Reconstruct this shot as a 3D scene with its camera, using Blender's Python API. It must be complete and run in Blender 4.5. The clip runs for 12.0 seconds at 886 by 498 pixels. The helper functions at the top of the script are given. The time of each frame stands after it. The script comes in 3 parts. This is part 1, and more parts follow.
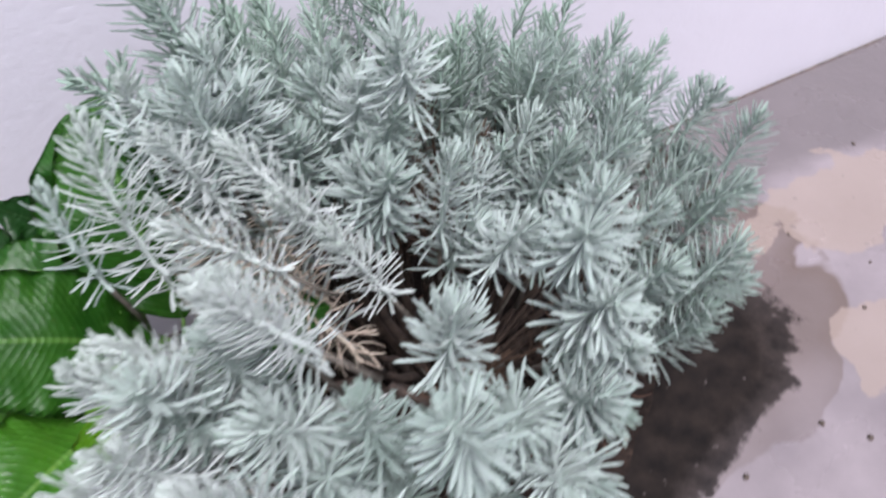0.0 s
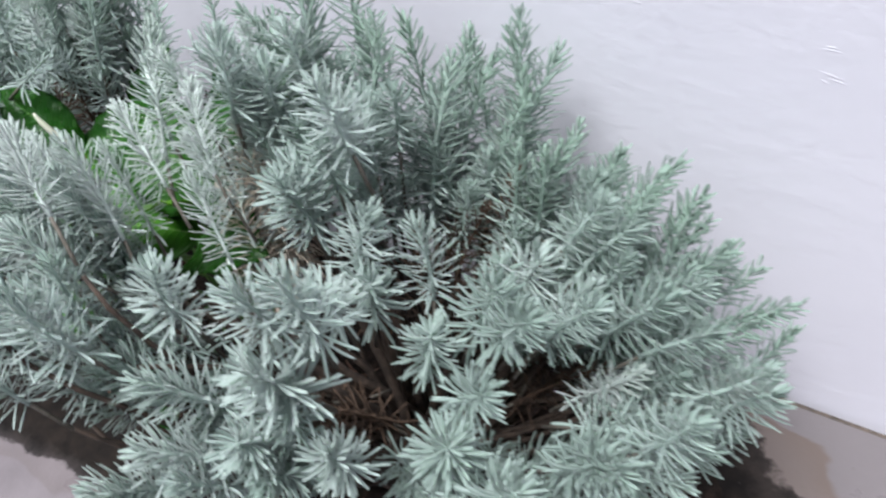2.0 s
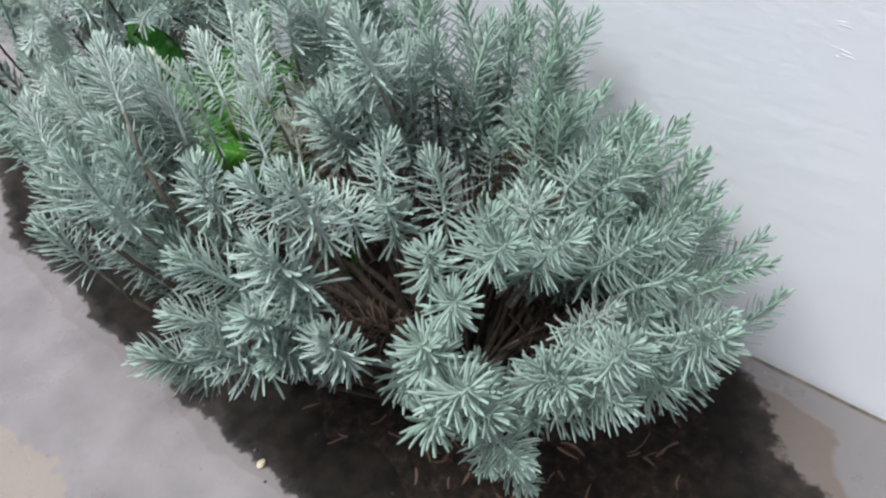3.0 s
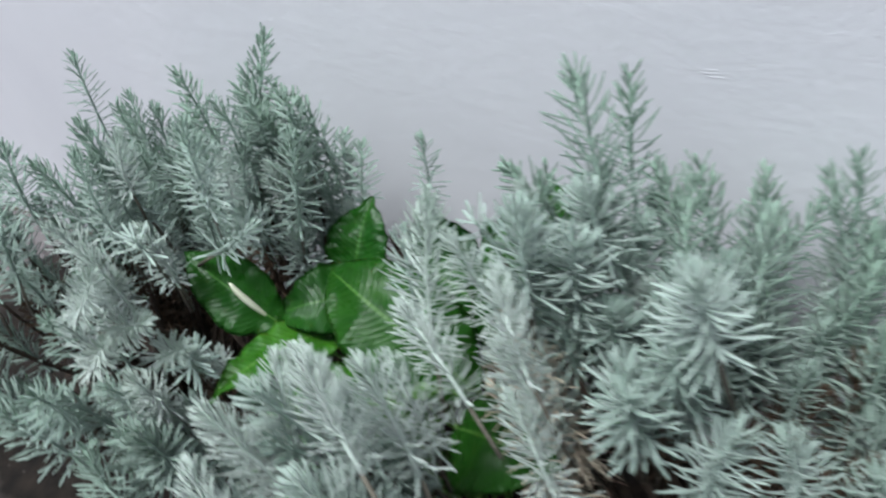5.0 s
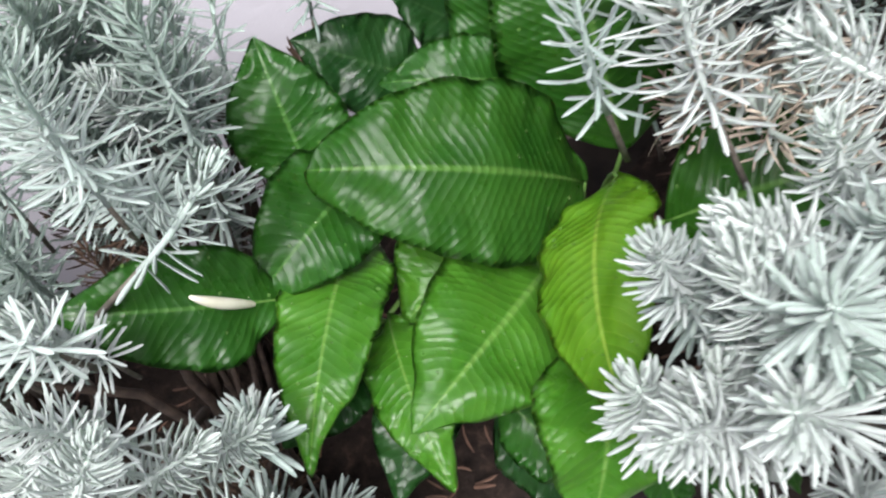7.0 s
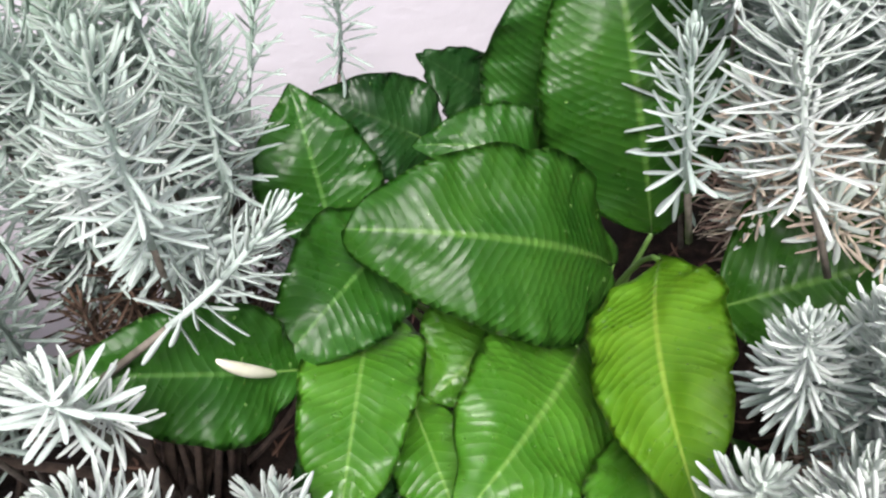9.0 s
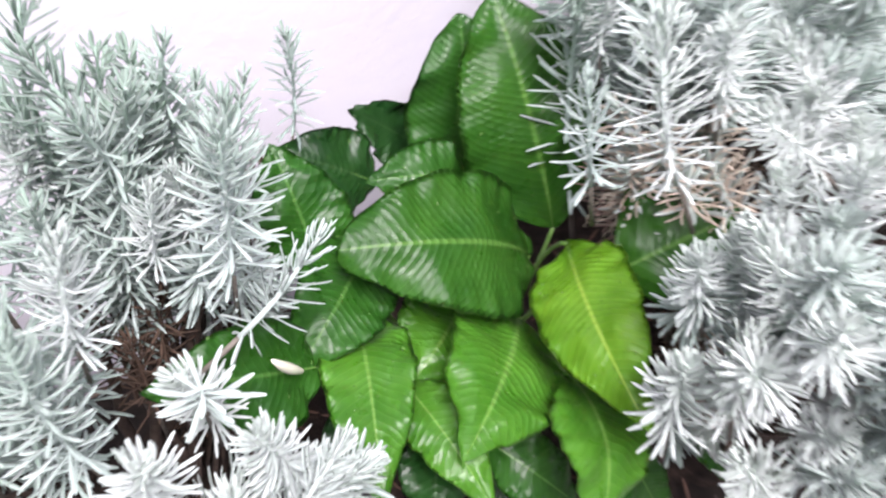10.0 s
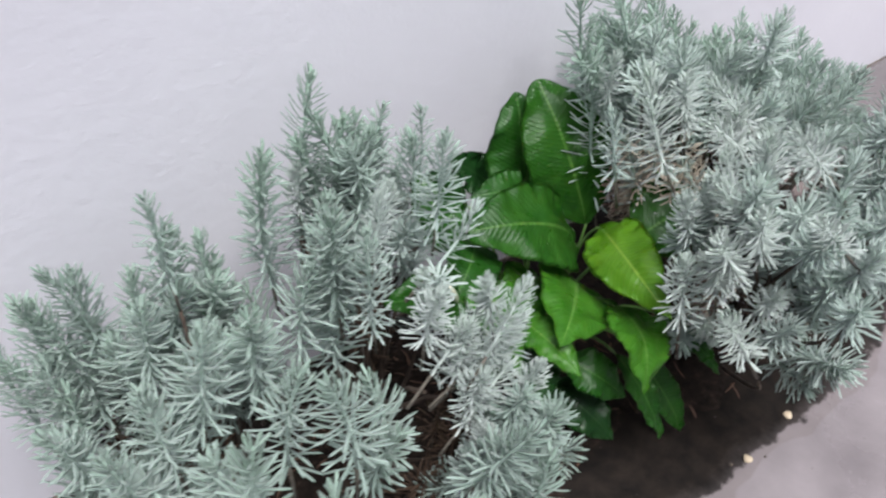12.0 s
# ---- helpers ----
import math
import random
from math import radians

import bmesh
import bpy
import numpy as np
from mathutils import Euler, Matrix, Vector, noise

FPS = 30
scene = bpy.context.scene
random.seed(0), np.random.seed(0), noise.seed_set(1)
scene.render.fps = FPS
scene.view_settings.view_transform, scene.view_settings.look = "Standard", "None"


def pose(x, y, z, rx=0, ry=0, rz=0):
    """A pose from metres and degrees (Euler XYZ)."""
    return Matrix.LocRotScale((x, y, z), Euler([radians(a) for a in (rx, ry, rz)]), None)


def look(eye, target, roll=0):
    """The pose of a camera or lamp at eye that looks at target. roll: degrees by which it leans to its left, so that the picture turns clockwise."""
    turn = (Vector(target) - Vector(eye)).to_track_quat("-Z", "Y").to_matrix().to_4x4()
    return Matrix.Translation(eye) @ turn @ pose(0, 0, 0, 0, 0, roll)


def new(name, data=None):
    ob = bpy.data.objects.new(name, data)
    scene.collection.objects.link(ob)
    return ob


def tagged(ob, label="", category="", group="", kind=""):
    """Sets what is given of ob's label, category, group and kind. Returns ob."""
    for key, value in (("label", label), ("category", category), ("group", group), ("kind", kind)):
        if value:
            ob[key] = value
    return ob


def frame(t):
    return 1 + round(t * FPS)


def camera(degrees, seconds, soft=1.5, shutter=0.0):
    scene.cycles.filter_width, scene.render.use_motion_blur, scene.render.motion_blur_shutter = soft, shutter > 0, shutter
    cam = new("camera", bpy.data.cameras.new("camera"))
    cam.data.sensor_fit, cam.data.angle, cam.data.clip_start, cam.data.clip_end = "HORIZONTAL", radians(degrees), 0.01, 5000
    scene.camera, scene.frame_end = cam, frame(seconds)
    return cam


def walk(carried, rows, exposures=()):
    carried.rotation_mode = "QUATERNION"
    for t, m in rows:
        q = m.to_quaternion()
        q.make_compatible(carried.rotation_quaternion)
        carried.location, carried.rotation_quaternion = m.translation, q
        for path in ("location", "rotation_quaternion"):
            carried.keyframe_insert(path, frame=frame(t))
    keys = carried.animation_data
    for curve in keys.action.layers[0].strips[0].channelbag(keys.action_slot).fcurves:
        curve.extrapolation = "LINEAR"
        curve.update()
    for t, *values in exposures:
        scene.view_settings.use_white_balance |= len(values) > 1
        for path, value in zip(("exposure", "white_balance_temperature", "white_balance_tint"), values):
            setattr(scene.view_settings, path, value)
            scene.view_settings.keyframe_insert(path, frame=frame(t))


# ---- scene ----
cam = camera(57.0, 12.0, soft=2.3, shutter=0.4)
PATH = [
    (0, (0.685, -0.882, 1.026), (1.26, 0.313, -0.472), -3.4),
    (0.5, (0.869, -0.804, 1.033), (1.136, 0.482, -0.476), -2.6),
    (1, (1.057, -0.735, 1.011), (0.452, 0.513, -0.43), -8.6),
    (1.5, (1.207, -0.771, 1.02), (0.326, 0.364, -0.371), -6.6),
    (2, (1.392, -0.837, 1.041), (0.475, 0.316, -0.313), -9.0),
    (2.5, (1.554, -0.835, 1.034), (0.44, 0.155, -0.299), -11.0),
    (2.7, (1.59, -0.838, 1.034), (0.421, 0.079, -0.304), -12.0),
    (4.3, (1.367, -0.895, 0.983), (0.223, 0.372, -0.059), -7.1),
    (4.5, (1.286, -0.881, 0.988), (0.207, 0.407, -0.097), -7.8),
    (5, (1.05, -0.8, 1.054), (0.009, 0.407, -0.153), -13.0),
    (5.5, (0.855, -0.777, 1.016), (0.007, 0.475, -0.292), -14.1),
    (6, (0.717, -0.747, 0.992), (0.182, 0.503, -0.475), -15.9),
    (6.5, (0.592, -0.704, 0.973), (0.362, 0.459, -0.638), -18.3),
    (7, (0.507, -0.663, 0.913), (0.472, 0.372, -0.798), -21.2),
    (7.5, (0.456, -0.637, 0.881), (0.544, 0.417, -0.816), -14.9),
    (7.7, (0.437, -0.631, 0.868), (0.551, 0.434, -0.82), -11.8),
    (9.3, (0.396, -0.618, 0.891), (0.722, 0.525, -0.718), -2.5),
    (9.5, (0.382, -0.629, 0.901), (0.757, 0.513, -0.698), -1.7),
    (10, (0.265, -0.685, 0.994), (0.95, 0.354, -0.571), 3.0),
    (10.5, (0.154, -0.804, 1.113), (1.07, 0.186, -0.364), 6.6),
    (11, (0.065, -0.908, 1.136), (1.04, 0.147, -0.255), 9.9),
    (11.5, (-0.017, -0.947, 1.189), (0.887, 0.193, -0.183), 3.8),
    (12, (-0.1, -0.934, 1.211), (0.764, 0.233, -0.164), 0.3),
]
EXPOSURES = [(0.0, 0.95, 6200, 20), (0.5, 0.70, 6200, 6), (1.5, 1.16, 6100, 13), (2.0, 1.01, 6150, 10), (2.5, 0.92, 6180, 5), (4.5, 0.76, 6150, 0), (5.0, 0.69, 6100, 2), (5.5, 0.83, 6150, 4),
             (6.0, 1.02, 6250, 10), (6.5, 1.29, 6350, 14), (7.0, 1.34, 6450, 15), (7.5, 1.54, 6550, 17), (9.5, 1.52, 6700, 17), (10.0, 1.70, 6450, 24), (11.0, 1.06, 6400, 20), (12.0, 0.87, 6350, 10)]
walk(cam, [(t, look(eye, target, roll)) for t, eye, target, roll in PATH], EXPOSURES)

# ---- light ----
world = bpy.data.worlds.new("world")
scene.world = world
world.use_nodes = True
wn, wl = world.node_tree.nodes, world.node_tree.links
sky = wn.new("ShaderNodeTexSky")
sky.sky_type, sky.sun_disc = "NISHITA", False
sky.sun_elevation, sky.sun_rotation = radians(68), radians(190)
cloud = wn.new("ShaderNodeHueSaturation")
cloud.inputs["Saturation"].default_value = 0.22
wl.new(sky.outputs["Color"], cloud.inputs["Color"])
wl.new(cloud.outputs["Color"], wn["Background"].inputs["Color"])
wn["Background"].inputs["Strength"].default_value = 0.068
sun = new("sun", bpy.data.lights.new("sun", "SUN"))
sun.data.energy, sun.data.angle, sun.data.color = 3.15, radians(30), (1.0, 0.98, 0.975)
sun.matrix_world = look((-0.05, -2.1, 5.2), (0.3, -0.2, 0.0))


# ---- materials ----
def material(name, rough=0.6):
    m = bpy.data.materials.new(name)
    m.use_nodes = True
    b = m.node_tree.nodes["Principled BSDF"]
    b.inputs["Roughness"].default_value = rough
    return m, m.node_tree.nodes, m.node_tree.links, b


def coords(n, l, scale, kind="Object"):
    tc, mp = n.new("ShaderNodeTexCoord"), n.new("ShaderNodeMapping")
    mp.inputs["Scale"].default_value = scale if hasattr(scale, "__len__") else (scale,) * 3
    l.new(tc.outputs[kind], mp.inputs["Vector"])
    return mp.outputs["Vector"]


def noise_tex(n, l, vec, scale, detail=4.0, rough=0.55, distortion=0.0):
    t = n.new("ShaderNodeTexNoise")
    t.inputs["Scale"].default_value, t.inputs["Detail"].default_value = scale, detail
    t.inputs["Roughness"].default_value, t.inputs["Distortion"].default_value = rough, distortion
    if vec is not None:
        l.new(vec, t.inputs["Vector"])
    return t.outputs["Fac"]


def ramp(n, l, fac, stops):
    r = n.new("ShaderNodeValToRGB")
    el = r.color_ramp.elements
    while len(el) < len(stops):
        el.new(0.5)
    for e, (p, c) in zip(el, stops):
        e.position, e.color = p, (*c, 1) if len(c) == 3 else c
    l.new(fac, r.inputs["Fac"])
    return r.outputs["Color"]


def mix(n, l, fac, a, b, kind="MIX"):
    m = n.new("ShaderNodeMix")
    m.data_type, m.blend_type = "RGBA", kind
    for socket, value in ((m.inputs[0], fac), (m.inputs[6], a), (m.inputs[7], b)):
        if hasattr(value, "is_output"):
            l.new(value, socket)
        else:
            socket.default_value = value if isinstance(value, (int, float)) else (*value, 1)
    return m.outputs[2]


def maths(n, l, op, a, b=0.0, clamp=False):
    m = n.new("ShaderNodeMath")
    m.operation, m.use_clamp = op, clamp
    for socket, value in ((m.inputs[0], a), (m.inputs[1], b)):
        if hasattr(value, "is_output"):
            l.new(value, socket)
        else:
            socket.default_value = value
    return m.outputs[0]


def bump(n, l, b, height, strength, distance):
    k = n.new("ShaderNodeBump")
    k.inputs["Strength"].default_value, k.inputs["Distance"].default_value = strength, distance
    l.new(height, k.inputs["Height"])
    l.new(k.outputs["Normal"], b.inputs["Normal"])


def plaster():
    m, n, l, b = material("white_plaster", 0.62)
    v = coords(n, l, 1.0)
    broad = noise_tex(n, l, v, 1.7, 5)
    trowel = noise_tex(n, l, coords(n, l, (6.0, 6.0, 16.0)), 1.6, 6, 0.6, 0.6)
    grain = noise_tex(n, l, v, 160.0, 3)
    base = ramp(n, l, broad, [(0.3, (0.67, 0.66, 0.715)), (0.7, (0.745, 0.735, 0.785))])
    scuff = ramp(n, l, noise_tex(n, l, v, 9.0, 6, 0.7), [(0.63, (0, 0, 0)), (0.8, (0.30, 0.30, 0.30))])
    l.new(mix(n, l, scuff, base, (0.57, 0.555, 0.57)), b.inputs["Base Color"])
    h = maths(n, l, "ADD", maths(n, l, "MULTIPLY", trowel, 0.42), maths(n, l, "MULTIPLY", grain, 0.22))
    h = maths(n, l, "ADD", h, maths(n, l, "MULTIPLY", noise_tex(n, l, v, 55.0, 2, 0.4), 0.35))
    bump(n, l, b, h, 0.22, 0.006)
    return m


def concrete():
    m, n, l, b = material("wet_concrete", 0.3)
    v = coords(n, l, 1.0)
    sep = n.new("ShaderNodeSeparateXYZ")
    l.new(v, sep.inputs[0])
    warp = noise_tex(n, l, v, 3.2, 5, 0.6, 0.4)
    fine = noise_tex(n, l, v, 26.0, 6, 0.62)
    # light screed with beige islands where it has begun to dry
    screed = ramp(n, l, noise_tex(n, l, v, 7.0, 6), [(0.3, (0.155, 0.136, 0.142)), (0.72, (0.24, 0.212, 0.22))])
    dry = screed
    # soaked, dirty stretch that runs along the plants
    ax = maths(n, l, "DIVIDE", maths(n, l, "SUBTRACT", maths(n, l, "ADD", sep.outputs[0], maths(n, l, "MULTIPLY", maths(n, l, "ADD", sep.outputs[1], 0.2), 0.45)), 0.3), 1.12)
    ay = maths(n, l, "DIVIDE", maths(n, l, "ADD", sep.outputs[1], 0.26), 0.38)
    d = maths(n, l, "ADD", maths(n, l, "POWER", maths(n, l, "ABSOLUTE", ax), 4.0), maths(n, l, "POWER", maths(n, l, "ABSOLUTE", ay), 2.6))
    d = maths(n, l, "ADD", d, maths(n, l, "MULTIPLY", maths(n, l, "SUBTRACT", warp, 0.5), 0.8))
    d = maths(n, l, "ADD", d, maths(n, l, "MULTIPLY", maths(n, l, "SUBTRACT", fine, 0.5), 0.32))
    wet = ramp(n, l, d, [(0.80, (1, 1, 1)), (0.95, (0.88, 0.88, 0.88)), (1.0, (0, 0, 0))])
    # brown damp rim with a tide line, and a greyer strip along the foot of the wall
    ex = maths(n, l, "DIVIDE", maths(n, l, "SUBTRACT", sep.outputs[0], 0.35), 1.25)
    ey = maths(n, l, "DIVIDE", maths(n, l, "ADD", sep.outputs[1], 0.33), 0.335)
    rim = maths(n, l, "ADD", maths(n, l, "POWER", maths(n, l, "ABSOLUTE", ex), 4.0), maths(n, l, "POWER", maths(n, l, "ABSOLUTE", ey), 2.6))
    rim = maths(n, l, "ADD", rim, maths(n, l, "MULTIPLY", maths(n, l, "SUBTRACT", noise_tex(n, l, v, 4.4, 4, 0.5, 0.4), 0.5), 0.9))
    halo = ramp(n, l, rim, [(0.84, (0.8, 0.8, 0.8)), (0.955, (1, 1, 1)), (0.985, (0, 0, 0))])
    halo = maths(n, l, "MULTIPLY", halo, ramp(n, l, maths(n, l, "ADD", sep.outputs[1], 1.0), [(0.37, (0.3, 0.3, 0.3)), (0.5, (1, 1, 1))]))
    foot = maths(n, l, "ADD", sep.outputs[1], maths(n, l, "MULTIPLY", maths(n, l, "SUBTRACT", warp, 0.5), 0.16))
    strip = ramp(n, l, maths(n, l, "ADD", foot, 0.5), [(0.27, (0, 0, 0)), (0.31, (1, 1, 1))])
    dry = mix(n, l, maths(n, l, "MULTIPLY", strip, 0.75), dry, (0.105, 0.093, 0.093))
    dirt = ramp(n, l, fine, [(0.35, (0.005, 0.004, 0.0035)), (0.7, (0.019, 0.014, 0.011))])
    damp = mix(n, l, maths(n, l, "MULTIPLY", halo, 0.85), dry, (0.095, 0.069, 0.055))
    # beige islands where the floor has begun to dry
    for cx, cy, rx, ry in ((1.73, -0.31, 0.17, 0.095), (1.56, -0.56, 0.12, 0.07), (0.47, -0.92, 0.13, 0.08)):
        ix = maths(n, l, "DIVIDE", maths(n, l, "SUBTRACT", sep.outputs[0], cx), rx)
        iy = maths(n, l, "DIVIDE", maths(n, l, "SUBTRACT", sep.outputs[1], cy), ry)
        r = maths(n, l, "ADD", maths(n, l, "MULTIPLY", ix, ix), maths(n, l, "MULTIPLY", iy, iy))
        r = maths(n, l, "ADD", maths(n, l, "MULTIPLY", r, 0.5), maths(n, l, "MULTIPLY", maths(n, l, "SUBTRACT", noise_tex(n, l, v, 8.0, 4, 0.5, 0.3), 0.5), 2.2))
        island = ramp(n, l, r, [(0.46, (1, 1, 1)), (0.5, (0, 0, 0))])
        damp = mix(n, l, maths(n, l, "MULTIPLY", island, 0.7), damp, (0.255, 0.206, 0.174))
    col = mix(n, l, wet, damp, dirt)
    speck = ramp(n, l, noise_tex(n, l, v, 55.0, 2), [(0.70, (0, 0, 0)), (0.74, (1, 1, 1))])
    col = mix(n, l, maths(n, l, "MULTIPLY", speck, 0.5), col, (0.10, 0.085, 0.08))
    l.new(col, b.inputs["Base Color"])
    gloss = ramp(n, l, noise_tex(n, l, v, 5.0, 5), [(0.35, (0.22, 0.22, 0.22)), (0.7, (0.46, 0.46, 0.46))])
    l.new(mix(n, l, wet, gloss, (0.62, 0.62, 0.62)), b.inputs["Roughness"])
    h = maths(n, l, "ADD", fine, maths(n, l, "MULTIPLY", noise_tex(n, l, v, 120.0, 3), 0.3))
    l.new(ramp(n, l, wet, [(0.0, (0.5, 0.5, 0.5)), (1.0, (0.12, 0.12, 0.12))]), b.inputs["Specular IOR Level"])
    bump(n, l, b, h, 0.25, 0.006)
    return m


def earth():
    m, n, l, b = material("dark_soil", 0.85)
    v = coords(n, l, 1.0)
    c = noise_tex(n, l, v, 60.0, 6, 0.65)
    l.new(ramp(n, l, c, [(0.3, (0.006, 0.0045, 0.0035)), (0.55, (0.02, 0.014, 0.011)), (0.8, (0.07, 0.046, 0.033))]), b.inputs["Base Color"])
    b.inputs["Specular IOR Level"].default_value = 0.15
    bump(n, l, b, c, 0.8, 0.01)
    return m


def felted(name, low, high, tip):
    """Woolly grey foliage: a shade of its own for each shoot, greener towards the growing tip."""
    m, n, l, b = material(name, 0.72)
    info = n.new("ShaderNodeObjectInfo")
    sep = n.new("ShaderNodeSeparateXYZ")
    v = coords(n, l, 1.0)
    l.new(v, sep.inputs[0])
    shade = mix(n, l, info.outputs["Random"], low, high)
    geo = n.new("ShaderNodeNewGeometry")
    leafy = mix(n, l, maths(n, l, "MULTIPLY", geo.outputs["Random Per Island"], 0.8), shade, high)
    young = ramp(n, l, sep.outputs[2], [(0.07, (0, 0, 0)), (0.24, (0.75, 0.75, 0.75))])
    col = mix(n, l, young, leafy, tip)
    fuzz = noise_tex(n, l, v, 420.0, 3)
    col = mix(n, l, 0.22, col, ramp(n, l, fuzz, [(0.3, (0.13, 0.17, 0.15)), (0.7, (0.44, 0.50, 0.465))]))
    l.new(col, b.inputs["Base Color"])
    b.inputs["Sheen Weight"].default_value, b.inputs["Sheen Roughness"].default_value = 0.15, 0.5
    b.inputs["Specular IOR Level"].default_value = 0.1
    b.inputs["Subsurface Weight"].default_value, b.inputs["Subsurface Scale"].default_value = 0.05, 0.003
    b.inputs["Subsurface Radius"].default_value = (0.6, 1.0, 0.5)
    bump(n, l, b, fuzz, 0.25, 0.0008)
    return m


def plain(name, a, b_, rough, scale, height=0.4):
    m, n, l, b = material(name, rough)
    v = coords(n, l, 1.0)
    c = noise_tex(n, l, v, scale, 5, 0.6)
    l.new(ramp(n, l, c, [(0.3, a), (0.72, b_)]), b.inputs["Base Color"])
    bump(n, l, b, c, height, 0.002)
    return m


def lily_green(name, deep, fresh, rib, gloss=0.32):
    """Glossy wet broad leaf. First map: u across, v along; second map: the run of the side veins."""
    m, n, l, b = material(name, 0.3)
    uv, run = n.new("ShaderNodeUVMap"), n.new("ShaderNodeUVMap")
    uv.uv_map, run.uv_map = "UVMap", "Veins"
    sep, vs = n.new("ShaderNodeSeparateXYZ"), n.new("ShaderNodeSeparateXYZ")
    l.new(uv.outputs["UV"], sep.inputs[0])
    l.new(run.outputs["UV"], vs.inputs[0])
    across = maths(n, l, "ABSOLUTE", maths(n, l, "SUBTRACT", sep.outputs[0], 0.5))
    v = coords(n, l, 1.0)
    mottle = noise_tex(n, l, v, 16.0, 5)
    base = mix(n, l, ramp(n, l, mottle, [(0.35, (0, 0, 0)), (0.7, (1, 1, 1))]), deep, fresh)
    # thin side veins, a shade lighter, that sweep from the rib to the margin
    vein = maths(n, l, "ABSOLUTE", maths(n, l, "SINE", maths(n, l, "MULTIPLY", vs.outputs[0], math.pi)))
    line = ramp(n, l, vein, [(0.0, (1, 1, 1)), (0.3, (0, 0, 0))])
    base = mix(n, l, maths(n, l, "MULTIPLY", line, 0.13), base, rib)
    mid = ramp(n, l, across, [(0.008, (1, 1, 1)), (0.026, (0, 0, 0))])
    base = mix(n, l, maths(n, l, "MULTIPLY", mid, 0.7), base, rib)
    edge = ramp(n, l, across, [(0.488, (0, 0, 0)), (0.5, (1, 1, 1))])
    base = mix(n, l, maths(n, l, "MULTIPLY", edge, 0.5), base, rib)
    l.new(base, b.inputs["Base Color"])
    l.new(ramp(n, l, noise_tex(n, l, v, 45.0, 4), [(0.3, (0.22, 0.22, 0.22)), (0.75, (0.5, 0.5, 0.5))]), b.inputs["Roughness"])
    b.inputs["Specular IOR Level"].default_value = gloss
    b.inputs["Coat Weight"].default_value, b.inputs["Coat Roughness"].default_value = 0.25 * gloss, 0.22
    b.inputs["Subsurface Weight"].default_value, b.inputs["Subsurface Scale"].default_value = 0.1, 0.004
    wetness = ramp(n, l, noise_tex(n, l, v, 150.0, 2, 0.4), [(0.68, (0, 0, 0)), (0.72, (1, 1, 1))])
    h = maths(n, l, "ADD", maths(n, l, "MULTIPLY", vein, 0.30), maths(n, l, "MULTIPLY", wetness, 0.30))
    h = maths(n, l, "ADD", h, maths(n, l, "MULTIPLY", noise_tex(n, l, v, 34.0, 3, 0.5, 0.5), 0.5))
    bump(n, l, b, h, 0.5, 0.003)
    return m


WALL, FLOOR, SOIL = plaster(), concrete(), earth()
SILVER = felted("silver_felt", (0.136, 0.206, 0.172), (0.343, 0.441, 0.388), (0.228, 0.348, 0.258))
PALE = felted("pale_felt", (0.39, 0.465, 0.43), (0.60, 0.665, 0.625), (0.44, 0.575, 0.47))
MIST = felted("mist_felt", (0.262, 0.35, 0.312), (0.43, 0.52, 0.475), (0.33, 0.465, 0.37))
TAN = plain("tan_leaf", (0.46, 0.355, 0.28), (0.72, 0.66, 0.53), 0.8, 45.0)
ROSY = plain("rosy_twig", (0.19, 0.115, 0.095), (0.42, 0.30, 0.25), 0.8, 60.0)
# dead brown foliage, with the shade of the shrub's inside in its colour
DRY_SHADED = plain("dry_shaded_leaf", (0.03, 0.018, 0.012), (0.13, 0.08, 0.05), 0.8, 60.0)
STEM = plain("grey_stem", (0.06, 0.052, 0.04), (0.15, 0.135, 0.11), 0.8, 90.0)
WOOD = plain("brown_wood", (0.02, 0.014, 0.010), (0.08, 0.055, 0.04), 0.85, 70.0, 0.8)
GREENS = [
    lily_green("deep_green_leaf", (0.0153, 0.085, 0.00935), (0.0323, 0.1403, 0.0153), (0.1105, 0.2805, 0.0595)),
    lily_green("mid_green_leaf", (0.0408, 0.1742, 0.0119), (0.0765, 0.2507, 0.0204), (0.187, 0.3825, 0.0765)),
    lily_green("fresh_green_leaf", (0.085, 0.2507, 0.0102), (0.136, 0.323, 0.017), (0.34, 0.51, 0.0765)),
    # darker copy of the green: shade put into low and rear leaves' colour
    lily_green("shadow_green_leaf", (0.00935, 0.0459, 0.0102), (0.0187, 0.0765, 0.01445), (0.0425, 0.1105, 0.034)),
    lily_green("even_green_leaf", (0.017, 0.08925, 0.0085), (0.0374, 0.1403, 0.0153), (0.119, 0.2805, 0.051), 0.24),
]
PETIOLE = plain("petiole_green", (0.07, 0.17, 0.03), (0.14, 0.27, 0.06), 0.4, 40.0)
CREAM = plain("cream_spathe", (0.62, 0.62, 0.46), (0.80, 0.79, 0.66), 0.5, 40.0)
WATER, _n, _l, _b = material("rain_water", 0.04)
_b.inputs["Base Color"].default_value, _b.inputs["Alpha"].default_value, _b.inputs["Specular IOR Level"].default_value = (0.16, 0.34, 0.08, 1), 0.25, 0.8
LITTER = plain("brown_litter", (0.045, 0.022, 0.014), (0.17, 0.095, 0.06), 0.8, 25.0)
STONE = plain("pale_stone", (0.40, 0.32, 0.22), (0.62, 0.52, 0.38), 0.7, 60.0)
GRIT = plain("dark_grit", (0.03, 0.025, 0.02), (0.12, 0.09, 0.07), 0.8, 60.0)


